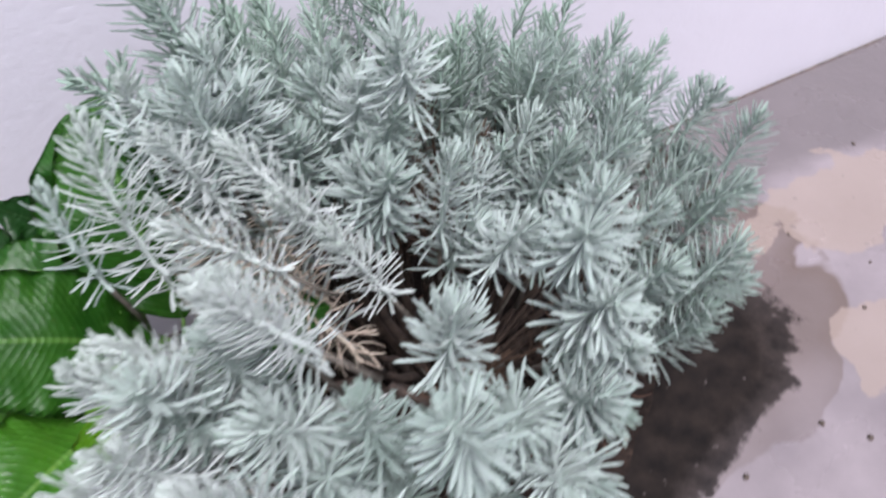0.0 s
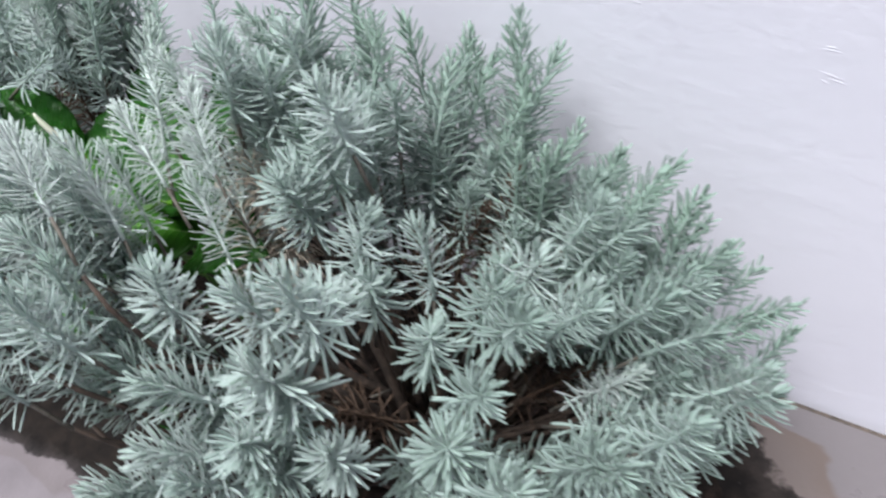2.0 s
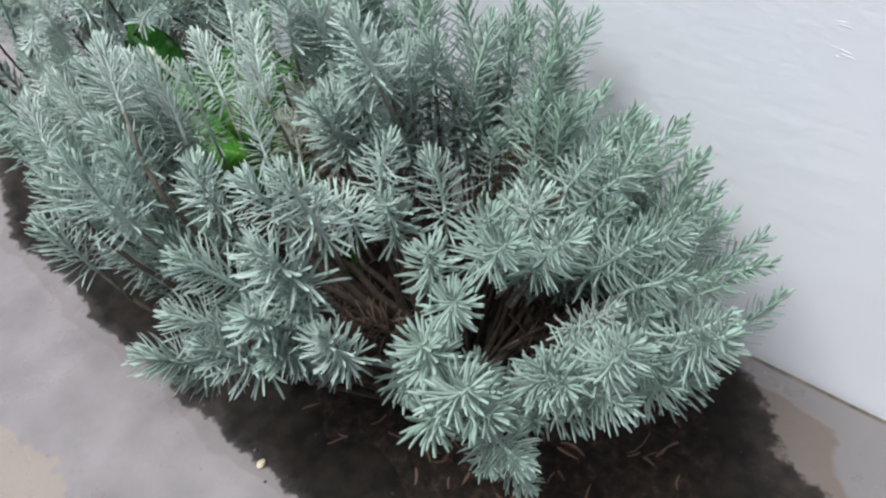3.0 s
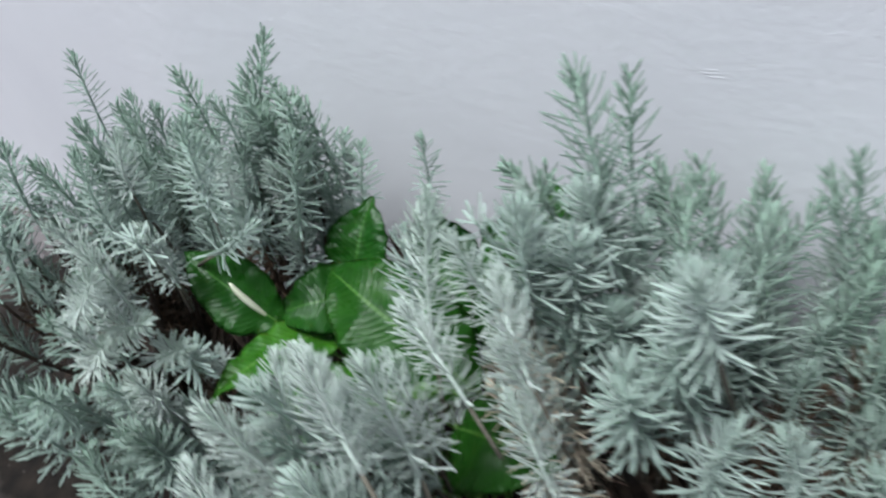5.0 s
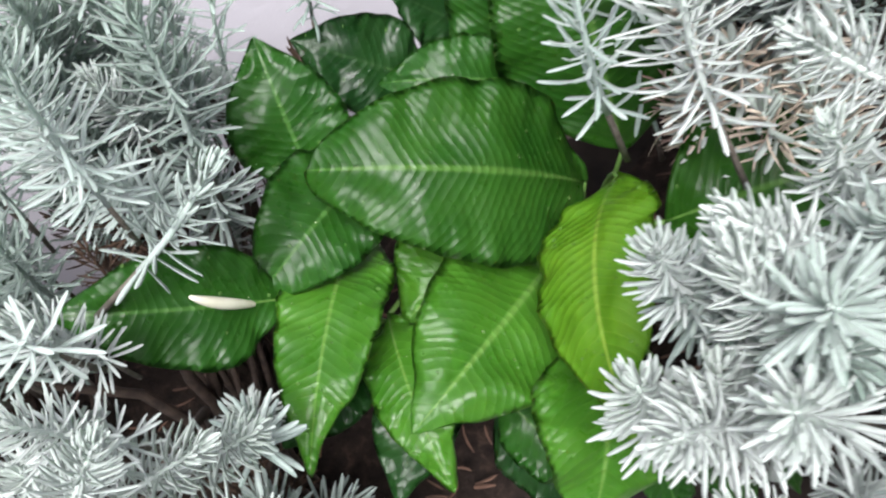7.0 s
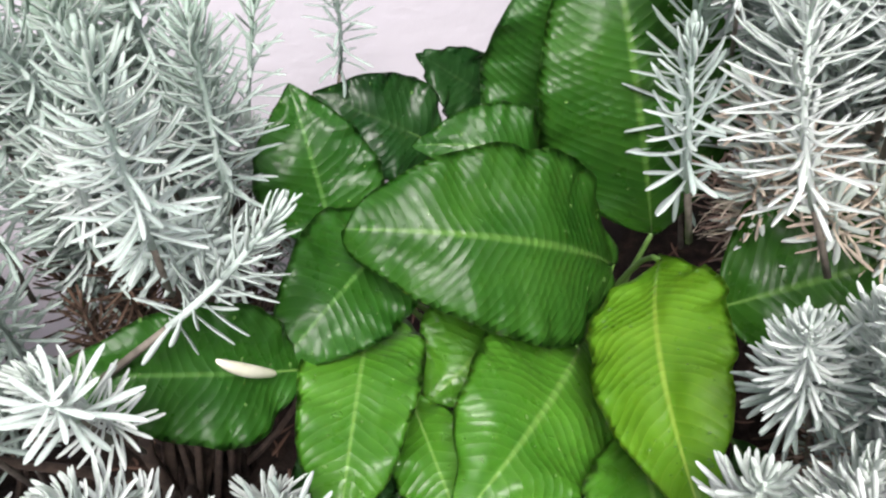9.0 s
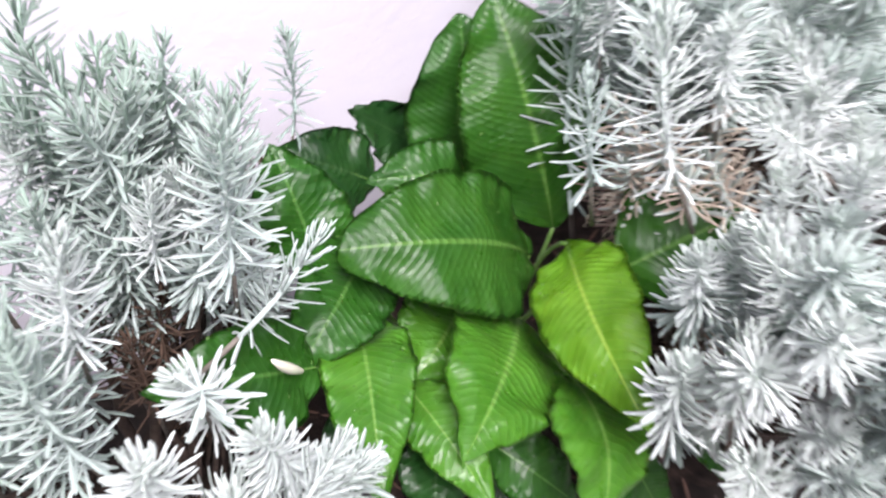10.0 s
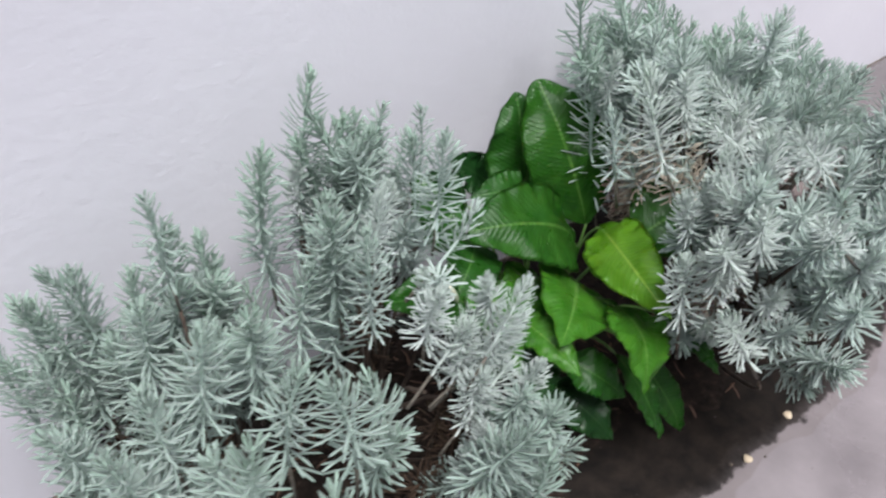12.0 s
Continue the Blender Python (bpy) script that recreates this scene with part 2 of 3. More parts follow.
# ---- building helpers ----
def obj(name, bm, mats, smooth=True):
    me = bpy.data.meshes.new(name)
    bm.normal_update()
    bm.to_mesh(me)
    bm.free()
    for m in mats if isinstance(mats, (list, tuple)) else (mats,):
        me.materials.append(m)
    me.polygons.foreach_set("use_smooth", [smooth] * len(me.polygons))
    return new(name, me)


def part(name, bm, mats, parent, label="", smooth=True):
    """A mesh of its own under a thing or a part; the mesh is given in the thing's own axes."""
    ob = obj(name, bm, mats, smooth)
    ob.parent = parent
    return tagged(ob, label)


def box(bm, lo, hi):
    vs = bmesh.ops.create_cube(bm, size=1.0)["verts"]
    for v in vs:
        v.co = Vector([a + (c + 0.5) * (b - a) for a, b, c in zip(lo, hi, v.co)])
    return vs


def tube(bm, points, radii, sides=7, slot=0):
    """A tapered round stem through the points."""
    rings, n = [], len(points)
    side = Vector((0.31, 0.95, 0.02))
    for i, p in enumerate(points):
        along = (points[min(i + 1, n - 1)] - points[max(i - 1, 0)]).normalized()
        side = (side - along * side.dot(along)).normalized()
        other = along.cross(side)
        rings.append([bm.verts.new(p + (side * math.cos(a) + other * math.sin(a)) * radii[i]) for a in (2 * math.pi * k / sides for k in range(sides))])
    for a, b in zip(rings, rings[1:]):
        for k in range(sides):
            bm.faces.new((a[k], a[(k + 1) % sides], b[(k + 1) % sides], b[k])).material_index = slot
    bm.faces.new(rings[0][::-1]).material_index = slot
    bm.faces.new(rings[-1]).material_index = slot


def bezier(a, b, c, n):
    return [a * (1 - t) ** 2 + b * (2 * t * (1 - t)) + c * t * t for t in (i / n for i in range(n + 1))]


def aim(place, axis, roll, size):
    """A pose with its z axis along axis."""
    q = Vector(axis).to_track_quat("Z", "Y").to_matrix().to_4x4()
    return Matrix.Translation(place) @ q @ Matrix.Rotation(roll, 4, "Z") @ Matrix.Scale(size, 4)


# ---- the setting ----
SCUFFS = [(1.265, 0.568, 1.301, 0.565), (1.266, 0.571, 1.296, 0.569), (1.262, 0.543, 1.312, 0.532), (1.274, 0.532, 1.291, 0.525), (1.275, 0.535, 1.31, 0.529), (1.055, 0.586, 1.075, 0.584), (0.769, 0.615, 0.812, 0.617), (0.778, 0.62, 0.803, 0.62), (0.775, 0.611, 0.815, 0.612)]
bm = bmesh.new()
box(bm, (-6.0, 0.0, -0.3), (8.0, 0.22, 3.2))
tagged(obj("wall_north", bm, WALL, False), "white painted plaster wall, faintly trowelled", "wall", kind="structure")

# unseen walls, added to block low sky light so gaps go darker
for name, lo, hi in (("added_wall_south", (-3.2, -3.1, -0.3), (4.6, -2.9, 2.7)), ("added_wall_west", (-3.4, -3.1, -0.3), (-3.2, 0.0, 2.7)), ("added_wall_east", (4.6, -3.1, -0.3), (4.8, 0.0, 2.7))):
    bm = bmesh.new()
    box(bm, lo, hi)
    tagged(obj(name, bm, WALL, False), "unseen white wall added to cut low sky light", "wall", kind="structure")

# raised trowel marks in the plaster
bm = bmesh.new()
for x0, z0, x1, z1 in SCUFFS:
    a, c = Vector((x0, 0.0008, z0)), Vector((x1, 0.0008, z1))
    tube(bm, bezier(a, (a + c) / 2 + Vector((0, 0, 0.002)), c, 6), [0.0003, 0.0009, 0.0012, 0.0013, 0.0012, 0.0009, 0.0003], 6)
tagged(obj("trowel_marks", bm, WALL), "raised trowel marks in the white plaster", "wall", kind="structure")

bm = bmesh.new()
bmesh.ops.create_grid(bm, x_segments=60, y_segments=60, size=30.0)
bmesh.ops.translate(bm, vec=(1.0, -30.012, 0.0), verts=bm.verts)
tagged(obj("ground", bm, FLOOR, False), "wet stained concrete floor with dark dirty patches", "floor", kind="structure")

bm = bmesh.new()
box(bm, (-6.0, -0.012, -0.05), (8.0, -0.0005, -0.006))
tagged(obj("floor_joint", bm, GRIT, False), "dark narrow gap where floor meets wall", "joint", kind="structure")


# ---- silver shrubs ----
def blade(bm, root, out, up, length, width, lift, sway, slot):
    """One narrow blunt leaf, channelled along its middle, widest near the rounded end; it leaves root along out and curves by lift towards up."""
    side = out.cross(up).normalized()
    prev = None
    for s, w in ((0.0, 0.42), (0.3, 0.78), (0.62, 1.0), (0.84, 0.92), (0.95, 0.62), (1.0, 0.25)):
        c = root + out * (length * (s - 0.22 * abs(lift) * s * s)) + (up * lift + side * sway) * (length * s * s)
        h = width * 0.5 * w
        tilt = up - out * (1.6 * lift * s)
        ring = [bm.verts.new(c - side * h + tilt * h * 0.32), bm.verts.new(c + up * width * 0.02), bm.verts.new(c + side * h + tilt * h * 0.32), bm.verts.new(c - tilt * width * 0.2 * w)]
        if prev:
            for k in range(4):
                bm.faces.new((prev[k], prev[(k + 1) % 4], ring[(k + 1) % 4], ring[k])).material_index = slot
        prev = ring
    bm.faces.new(prev[::-1]).material_index = slot


TOPS = {}


def shoot_mesh(rng, leaves, length, leaf, spread, bend, bare=0.06, dry=0.0, crown=20.0, broad=1.0, droop=12.0, curl=0.2):
    """A leafy shoot along z: leaves in an even spiral, drooping at the foot, level along the middle and curving up to a close tuft at the tip."""
    bm = bmesh.new()
    curve = lambda s: Vector((bend * s * s, 0.25 * bend * s * s * s, length * s))
    stem = [Vector((-0.02 * bend, 0, -bare)), Vector((0, 0, -bare * 0.5))] + [curve(i / 5) for i in range(6)]
    tube(bm, stem[:3], [0.0028, 0.0026, 0.0024], 5, 1)
    tube(bm, stem[2:], [0.0026, 0.0025, 0.0024, 0.0021, 0.0017, 0.0009], 6, 0)
    for i in range(leaves):
        s = ((i + rng.random() * 0.5) / leaves) ** 0.85
        a = i * 2.39996 + rng.gauss(0, 0.22)
        rise = s ** 2.4
        open_ = radians((spread + droop * max(0.0, 1 - s / 0.35)) * (1 - rise) + crown * rise + rng.gauss(0, 6))
        z = (curve(min(s + 0.05, 1.0)) - curve(max(s - 0.05, 0.0))).normalized()
        r = Vector((math.cos(a), math.sin(a), 0))
        r = (r - z * r.dot(z)).normalized()
        out = (z * math.cos(open_) + r * math.sin(open_)).normalized()
        up = (z * math.sin(open_) - r * math.cos(open_)).normalized()
        size = leaf * (0.78 + 0.42 * math.sin(math.pi * min(1.0, s * 0.95 + 0.12)) - 0.3 * max(0, s - 0.8) / 0.2) * rng.uniform(0.78, 1.12)
        lift = curl * (0.35 + 0.9 * s) - 0.22 * max(0.0, 1 - s / 0.3) + rng.gauss(0, 0.09)
        withered = rng.random() < dry * (1.25 - 0.7 * s)
        blade(bm, curve(s) + r * 0.0012, out, up, size * (0.85 if withered else 1.0), leaf * broad * rng.uniform(0.094, 0.116) * (0.55 if withered else 1.0), lift - (0.35 if withered else 0.0), rng.gauss(0, 0.3 if withered else 0.08), 2 if withered else 0)
    me = bpy.data.meshes.new("shoot")
    bm.normal_update()
    bm.to_mesh(me)
    bm.free()
    me.polygons.foreach_set("use_smooth", [True] * len(me.polygons))
    TOPS[me.name] = curve(1.0) + Vector((0, 0, leaf * 0.5))
    return me


def shoot_kinds(leaf_mat, seed, dry=0.0, thin=1.0, long=1.0, comb=0.0, broad=1.0, droop=12.0, curl=0.2, crown=30.0, leafy=1.0):
    rng = random.Random(seed)
    kinds = []
    for k in range(8):
        leaves, length = int(rng.randint(92, 112) * thin * (1 + 0.75 * (long - 1))), rng.uniform(0.12, 0.17) * long
        me = shoot_mesh(rng, leaves, length, rng.uniform(0.033, 0.040) * leafy * (1 + 0.1 * comb), rng.uniform(70, 86) + 4 * comb, rng.uniform(0.0, 0.03) * long, dry=dry, crown=crown + 8 * comb, broad=broad, droop=droop, curl=curl)
        for m in (leaf_mat, STEM, TAN):
            me.materials.append(m)
        kinds.append(me)
    return kinds


SILVER_SHOOTS = shoot_kinds(SILVER, 11, 0.0, 1.1, 0.66, 0.2, 0.9, 22.0, crown=40.0)
STAR_SHOOTS = shoot_kinds(MIST, 22, 0.0, 0.45, 0.36, 0.2, 1.2, 20.0, 0.05, 42.0, 0.85)
COMB_SHOOTS = shoot_kinds(MIST, 21, 0.0, 0.72, 0.72, 0.8, 1.25, 30.0, 0.3, 26.0, 0.72)
LONG_SHOOTS = shoot_kinds(SILVER, 20, 0.0, 0.84, 1.05, 0.3, 1.0, 16.0, 0.2, 34.0)
PALE_SHOOTS = shoot_kinds(PALE, 12, 0.0, 1.15, 0.9, 0.3, 0.97, 22.0, 0.26, 34.0, 0.88)
MIST_SHOOTS = shoot_kinds(MIST, 18, 0.0, 1.15, 0.7, 0.2, 0.88, 20.0, crown=36.0)
DRY_SHADED_SHOOTS = shoot_kinds(DRY_SHADED, 13, 0.0, 0.6, broad=0.8)
WITHERED_SHOOTS = shoot_kinds(ROSY, 19, 0.3, 1.1, 0.9, 0.0, 0.5, 45.0, -0.25)
TURNING_SHOOTS = shoot_kinds(PALE, 14, 0.85, 1.0, 1.0, 0.0, 1.25, 45.0, 0.05)
PALE_TALL_SHOOTS = shoot_kinds(PALE, 16, 0.0, 1.1, 1.3, 0.6, 0.96, 16.0, 0.24)
MIST_TALL_SHOOTS = shoot_kinds(MIST, 16, 0.0, 0.9, 1.3, 0.6, 1.0, 16.0, 0.24)
SLIM_SHOOTS = shoot_kinds(SILVER, 17, 0.0, 0.5, 1.2, 0.5, 1.2, 30.0, 0.02, 20.0, 0.9)
TALL_SHOOTS = shoot_kinds(SILVER, 15, 0.0, 0.7, 1.6, 0.8, 1.0, 14.0, 0.14)


def leaning(place, i):
    """Pale shoots in front lean back over the broad leaves, each a little differently."""
    return place if len(place) > 3 else (*place, -0.3 - 0.4 * (i * 0.37 % 1), -0.05 + 0.35 * (i * 0.61 % 1), 0.75)


def shrub(root, label, seed, focus, groups, count, holes, upright=0.35, limbs=12, low=0.16, pale=0.12, pale_below=-9.0, scale=1.0, common=0):
    """Leafy shoots on woody limbs that fan out from focus. groups: (kind, tips) of the shoots that stand out; the rest fills in between and below them; holes: gaps (end, end, radius)."""
    rng = random.Random(seed)
    root, focus = Vector(root), Vector(focus)
    thing = new("silver_shrub")
    thing.location = root
    tagged(thing, label, "shrub", "silver shrubs along the wall")
    feet, tips, stalks = [], [], []

    def fan(tip):
        d = (tip - focus.lerp(Vector((tip.x, tip.y, focus.z)), 0.35)).normalized()
        back = min(1.0, max(0.0, (tip.y + 0.25) / 0.2))
        return (d + Vector((0, 0, upright * (0.5 + 2.6 * max(0.0, tip.z - 0.27)) + 0.5 * back)) + Vector((rng.gauss(0, 0.12), rng.gauss(0, 0.12), 0))).normalized()

    def inside(p):
        for a, b, r in holes:
            a, b = Vector(a), Vector(b)
            t = max(0.0, min(1.0, (p - a).dot(b - a) / max(1e-6, (b - a).length_squared)))
            if (p - a.lerp(b, t)).length < r:
                return True
        return False

    def put(kinds, tip, axis, size):
        me = kinds[rng.randrange(len(kinds))]
        turn = aim((0, 0, 0), axis, rng.uniform(0, 6.28), size * scale * (0.8 if kinds is PALE_SHOOTS else 1.0) * (1.0 if kinds is not TALL_SHOOTS else 0.5 + 0.5 / scale))
        foot = tip - turn @ (TOPS[me.name] * 0.95)
        ob = new("shoot", me)
        ob.parent = thing
        ob.matrix_basis = Matrix.Translation(foot - root) @ turn
        feet.append(foot)
        tips.append(tip)
        stalks.append((foot - axis * (0.058 * size * scale), axis))

    for kind, places in groups:
        for place in places:
            tip = Vector(place[:3])
            axis = Vector(place[3:]).normalized() if len(place) > 3 else fan(tip)
            kinds = TALL_SHOOTS if kind in (0, 8) and tip.y > -0.23 else KINDS[kind]
            put(kinds, tip + axis * 0.008, axis, rng.uniform(0.9, 1.12) if kind not in (4, 5, 11) else rng.uniform(0.74, 0.86))
    marked = list(tips)
    tries = 0
    while len(tips) < count and tries < 30000:
        tries += 1
        p, q = rng.choice(marked), rng.choice(marked)
        if not 0.02 < (p - q).length < 0.26:
            continue
        tip = p.lerp(q, rng.random())
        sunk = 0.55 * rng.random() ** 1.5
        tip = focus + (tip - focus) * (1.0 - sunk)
        tip += Vector((rng.gauss(0, 0.015), rng.gauss(0, 0.015), rng.gauss(0, 0.015) - 0.12 * rng.random() ** 3))
        if tip.y > -0.025 or tip.z < low:
            continue
        axis = fan(tip)
        if inside(tip) or inside(tip - axis * 0.06) or inside(tip - axis * 0.12) or any((tip - o).length < 0.034 for o in tips):
            continue
        # deep fill takes the dry brown shoots, coloured dark for inner shade
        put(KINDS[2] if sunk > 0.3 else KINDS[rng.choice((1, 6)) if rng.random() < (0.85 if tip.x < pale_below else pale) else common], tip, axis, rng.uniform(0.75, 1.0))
    for foot, axis in stalks:
        end = foot - root
        reach = min(0.09, max(0.03, end.z * 0.4))
        start = Vector((end.x * 0.22 + rng.gauss(0, 0.02), end.y * 0.22 + rng.gauss(0, 0.02), max(0.01, min(0.05, end.z - 0.03))))
        run = bezier(start, end - axis * reach, end, 6)
        if inside(run[3] + root) or inside(run[5] + root):
            continue
        bm = bmesh.new()
        tube(bm, run, [0.0042 - 0.0003 * i for i in range(7)], 5)
        part("stem", bm, WOOD, thing)
    for k in range(limbs):
        foot = feet[rng.randrange(len(feet))]
        a = rng.uniform(0, 6.28)
        start = Vector((0.04 * math.cos(a), 0.04 * math.sin(a), -0.01))
        end = (foot - root) * 0.92
        bm = bmesh.new()
        pts = bezier(start, Vector((end.x * 0.35, end.y * 0.35, end.z * 0.75)), end, 9)
        pts = [p + Vector((rng.gauss(0, 0.004), rng.gauss(0, 0.004), 0)) for p in pts]
        tube(bm, pts, [0.0085 - 0.006 * i / 9 for i in range(10)], 7)
        part("limb", bm, WOOD, thing)
    return thing


KINDS = (SILVER_SHOOTS, PALE_SHOOTS, DRY_SHADED_SHOOTS, TURNING_SHOOTS, PALE_TALL_SHOOTS, SLIM_SHOOTS, MIST_SHOOTS, WITHERED_SHOOTS, LONG_SHOOTS, COMB_SHOOTS, STAR_SHOOTS, MIST_TALL_SHOOTS)
RIGHT_END = [
    (1.177, -0.35, 0.465), (1.083, -0.37, 0.47), (1.041, -0.433, 0.445), (1.128, -0.478, 0.45), (1.111, -0.523, 0.413), (1.07, -0.525, 0.30),
    (1.206, -0.523, 0.37), (1.233, -0.459, 0.39), (1.257, -0.395, 0.369), (1.291, -0.362, 0.352), (1.227, -0.295, 0.446), (1.17, -0.24, 0.48),
    (1.201, -0.157, 0.449), (1.249, -0.147, 0.386), (1.307, -0.22, 0.386), (1.138, -0.405, 0.48), (1.155, -0.215, 0.40), (1.335, -0.30, 0.40),
    (1.10, -0.12, 0.45), (1.15, -0.10, 0.42), (1.20, -0.09, 0.37), (1.27, -0.10, 0.33), (1.33, -0.17, 0.32), (1.08, -0.07, 0.42),
]
RIGHT_RIM = [
    (1.26, -0.47, 0.40), (1.19, -0.53, 0.41), (1.15, -0.55, 0.35), (1.26, -0.43, 0.33), (1.31, -0.36, 0.33),
    (1.11, -0.14, 0.48), (1.175, -0.14, 0.485), (1.206, -0.14, 0.45), (1.18, -0.22, 0.525), (1.26, -0.22, 0.46), (1.33, -0.22, 0.41), (1.345, -0.32, 0.40),
    (1.30, -0.42, 0.447), (1.30, -0.43, 0.36), (1.24, -0.52, 0.31), (0.93, -0.06, 0.552), (0.87, -0.06, 0.54), (0.84, -0.20, 0.62),
]
RIGHT_MIDDLE = [
    (1.017, -0.21, 0.508), (0.983, -0.13, 0.545), (1.041, -0.105, 0.47), (0.942, -0.382, 0.527), (0.971, -0.348, 0.493), (0.953, -0.413, 0.459),
    (0.853, -0.383, 0.565), (0.881, -0.334, 0.605), (1.048, -0.20, 0.506), (1.091, -0.292, 0.449), (0.865, -0.42, 0.573), (0.90, -0.37, 0.66),
    (0.73, -0.198, 0.717), (0.751, -0.126, 0.675), (0.664, -0.227, 0.617), (0.958, -0.083, 0.59), (0.868, -0.05, 0.52), (0.791, -0.261, 0.573),
    (0.85, -0.26, 0.573), (0.70, -0.22, 0.61), (1.0, -0.07, 0.55), (0.93, -0.10, 0.54), (0.90, -0.15, 0.56), (1.0, -0.16, 0.53),
    (1.06, -0.17, 0.50), (1.12, -0.20, 0.46), (0.82, -0.12, 0.58), (0.80, -0.18, 0.61), (0.78, -0.321, 0.627), (0.75, -0.205, 0.625), (0.765, -0.265, 0.64),
]
RIGHT_FRONT = [
    (0.853, -0.635, 0.49), (0.95, -0.627, 0.445), (1.015, -0.584, 0.42), (0.874, -0.676, 0.444), (0.905, -0.67, 0.405), (0.682, -0.60, 0.58),
    (0.715, -0.627, 0.537), (0.844, -0.569, 0.57), (0.718, -0.687, 0.563), (0.668, -0.65, 0.43), (0.678, -0.707, 0.507), (0.785, -0.673, 0.618),
    (0.766, -0.71, 0.326),
]
RIGHT_PALE = [
    (0.699, -0.384, 0.65, -0.2, 0.05, 0.95), (0.591, -0.497, 0.58, -0.3, 0.1, 0.9), (0.568, -0.535, 0.515, -0.2, 0.0, 1.0), (0.629, -0.498, 0.581, -0.1, 0.25, 0.9), (0.60, -0.55, 0.55, -0.25, 0.1, 0.9), (0.577, -0.56, 0.528), (0.588, -0.595, 0.452), (0.685, -0.475, 0.59, -0.1, 0.0, 1.0),
    (0.682, -0.44, 0.616), (0.617, -0.507, 0.605),
    (0.641, -0.492, 0.555), (0.70, -0.516, 0.632), (0.56, -0.58, 0.575), (0.685, -0.551, 0.664),
    (0.609, -0.524, 0.608), (0.60, -0.595, 0.615), (0.634, -0.64, 0.618), (0.765, -0.43, 0.595), (0.745, -0.39, 0.63), (0.79, -0.46, 0.575),
]
RIGHT_COMB = [(0.611, -0.342, 0.606, -0.23, 0.03, 1.0)]
RIGHT_MIST = [(0.985, -0.547, 0.60), (0.955, -0.493, 0.523), (0.952, -0.571, 0.593), (0.97, -0.60, 0.53), (0.712, -0.30, 0.625, -0.15, 0.1, 1.0), (0.738, -0.333, 0.66, -0.1, 0.1, 1.0)]
RIGHT_STAR = [(0.683, -0.328, 0.633, -0.3, -0.1, 0.9)]
RIGHT_COLUMN = [(0.658, -0.352, 0.66, -0.25, 0.4, 0.85)]
RIGHT_DRY = [(0.72, -0.27, 0.46), (0.74, -0.33, 0.43), (0.64, -0.54, 0.41), (0.70, -0.34, 0.45), (0.73, -0.37, 0.44), (0.69, -0.30, 0.43), (0.66, -0.53, 0.43)]
RIGHT_TURNING = [(0.69, -0.31, 0.52), (0.71, -0.35, 0.51), (0.685, -0.34, 0.47), (0.74, -0.38, 0.49), (0.65, -0.55, 0.46), (0.72, -0.32, 0.46), (0.76, -0.36, 0.52), (0.70, -0.33, 0.49), (0.73, -0.36, 0.47), (0.75, -0.33, 0.50), (0.715, -0.385, 0.48)]
shrub((0.93, -0.34, 0.0), "bushy silver-grey shrub with narrow woolly leaves by the wall", 3, (0.90, -0.36, 0.22),
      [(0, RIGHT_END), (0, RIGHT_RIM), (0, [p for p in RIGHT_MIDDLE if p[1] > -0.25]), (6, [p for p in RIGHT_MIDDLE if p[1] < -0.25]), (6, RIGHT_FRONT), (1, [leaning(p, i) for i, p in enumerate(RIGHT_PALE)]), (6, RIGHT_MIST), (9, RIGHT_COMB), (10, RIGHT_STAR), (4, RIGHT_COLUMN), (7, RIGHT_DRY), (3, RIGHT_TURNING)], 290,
      [((1.00, -0.46, 0.46), (0.85, -0.33, 0.20), 0.075), ((1.18, -0.47, 0.42), (1.05, -0.34, 0.20), 0.045), ((0.80, -0.42, 0.37), (1.00, -0.41, 0.37), 0.10), ((0.82, -0.48, 0.46), (0.87, -0.36, 0.28), 0.08), ((0.83, -0.33, 0.22), (0.96, -0.33, 0.22), 0.09), ((0.79, -0.52, 0.51), (1.03, -0.49, 0.50), 0.065), ((0.655, -0.23, 0.47), (0.59, -0.33, 0.60), 0.075), ((0.58, -0.40, 0.42), (0.58, -0.40, 0.55), 0.10), ((0.527, -0.344, 0.45), (0.660, -0.520, 0.68), 0.06),
       ((0.69, -0.39, 0.52), (0.70, -0.43, 0.45), 0.07)], 0.28, 18, pale_below=0.74)
GAP_A = ((0.18, -0.28, 0.13), (0.11, -0.60, 0.64), 0.115)
GAP_B = ((0.22, -0.10, 0.12), (0.07, -0.46, 0.60), 0.045)
MIDDLE_SILVER = [
    (0.279, -0.149, 0.686, 0.06, 0.0, 1.0), (0.262, -0.18, 0.65, 0.0, 0.0, 1.0), (0.305, -0.18, 0.635, 0.05, -0.05, 1.0), (0.325, -0.17, 0.62, 0.1, 0.0, 1.0), (0.30, -0.21, 0.61, 0.05, -0.1, 1.0), (0.176, -0.216, 0.657), (0.237, -0.18, 0.625), (0.27, -0.247, 0.645), (0.335, -0.19, 0.60), (0.369, -0.234, 0.607),
    (0.178, -0.37, 0.67), (0.21, -0.13, 0.57), (0.15, -0.356, 0.60), (0.165, -0.34, 0.54),
    (0.088, -0.325, 0.517), (0.159, -0.45, 0.505), (0.17, -0.37, 0.625), (0.335, -0.566, 0.428), (0.254, -0.572, 0.443),
    (0.156, -0.512, 0.478), (0.10, -0.15, 0.52),
    (0.35, -0.56, 0.42), (0.40, -0.56, 0.29), (0.30, -0.56, 0.385), (0.339, -0.56, 0.27), (0.27, -0.60, 0.486), (0.302, -0.60, 0.408), (0.18, -0.62, 0.44),
]
MIDDLE_COMB = [(0.391, -0.342, 0.56, 0.75, 0.0, 0.5)]
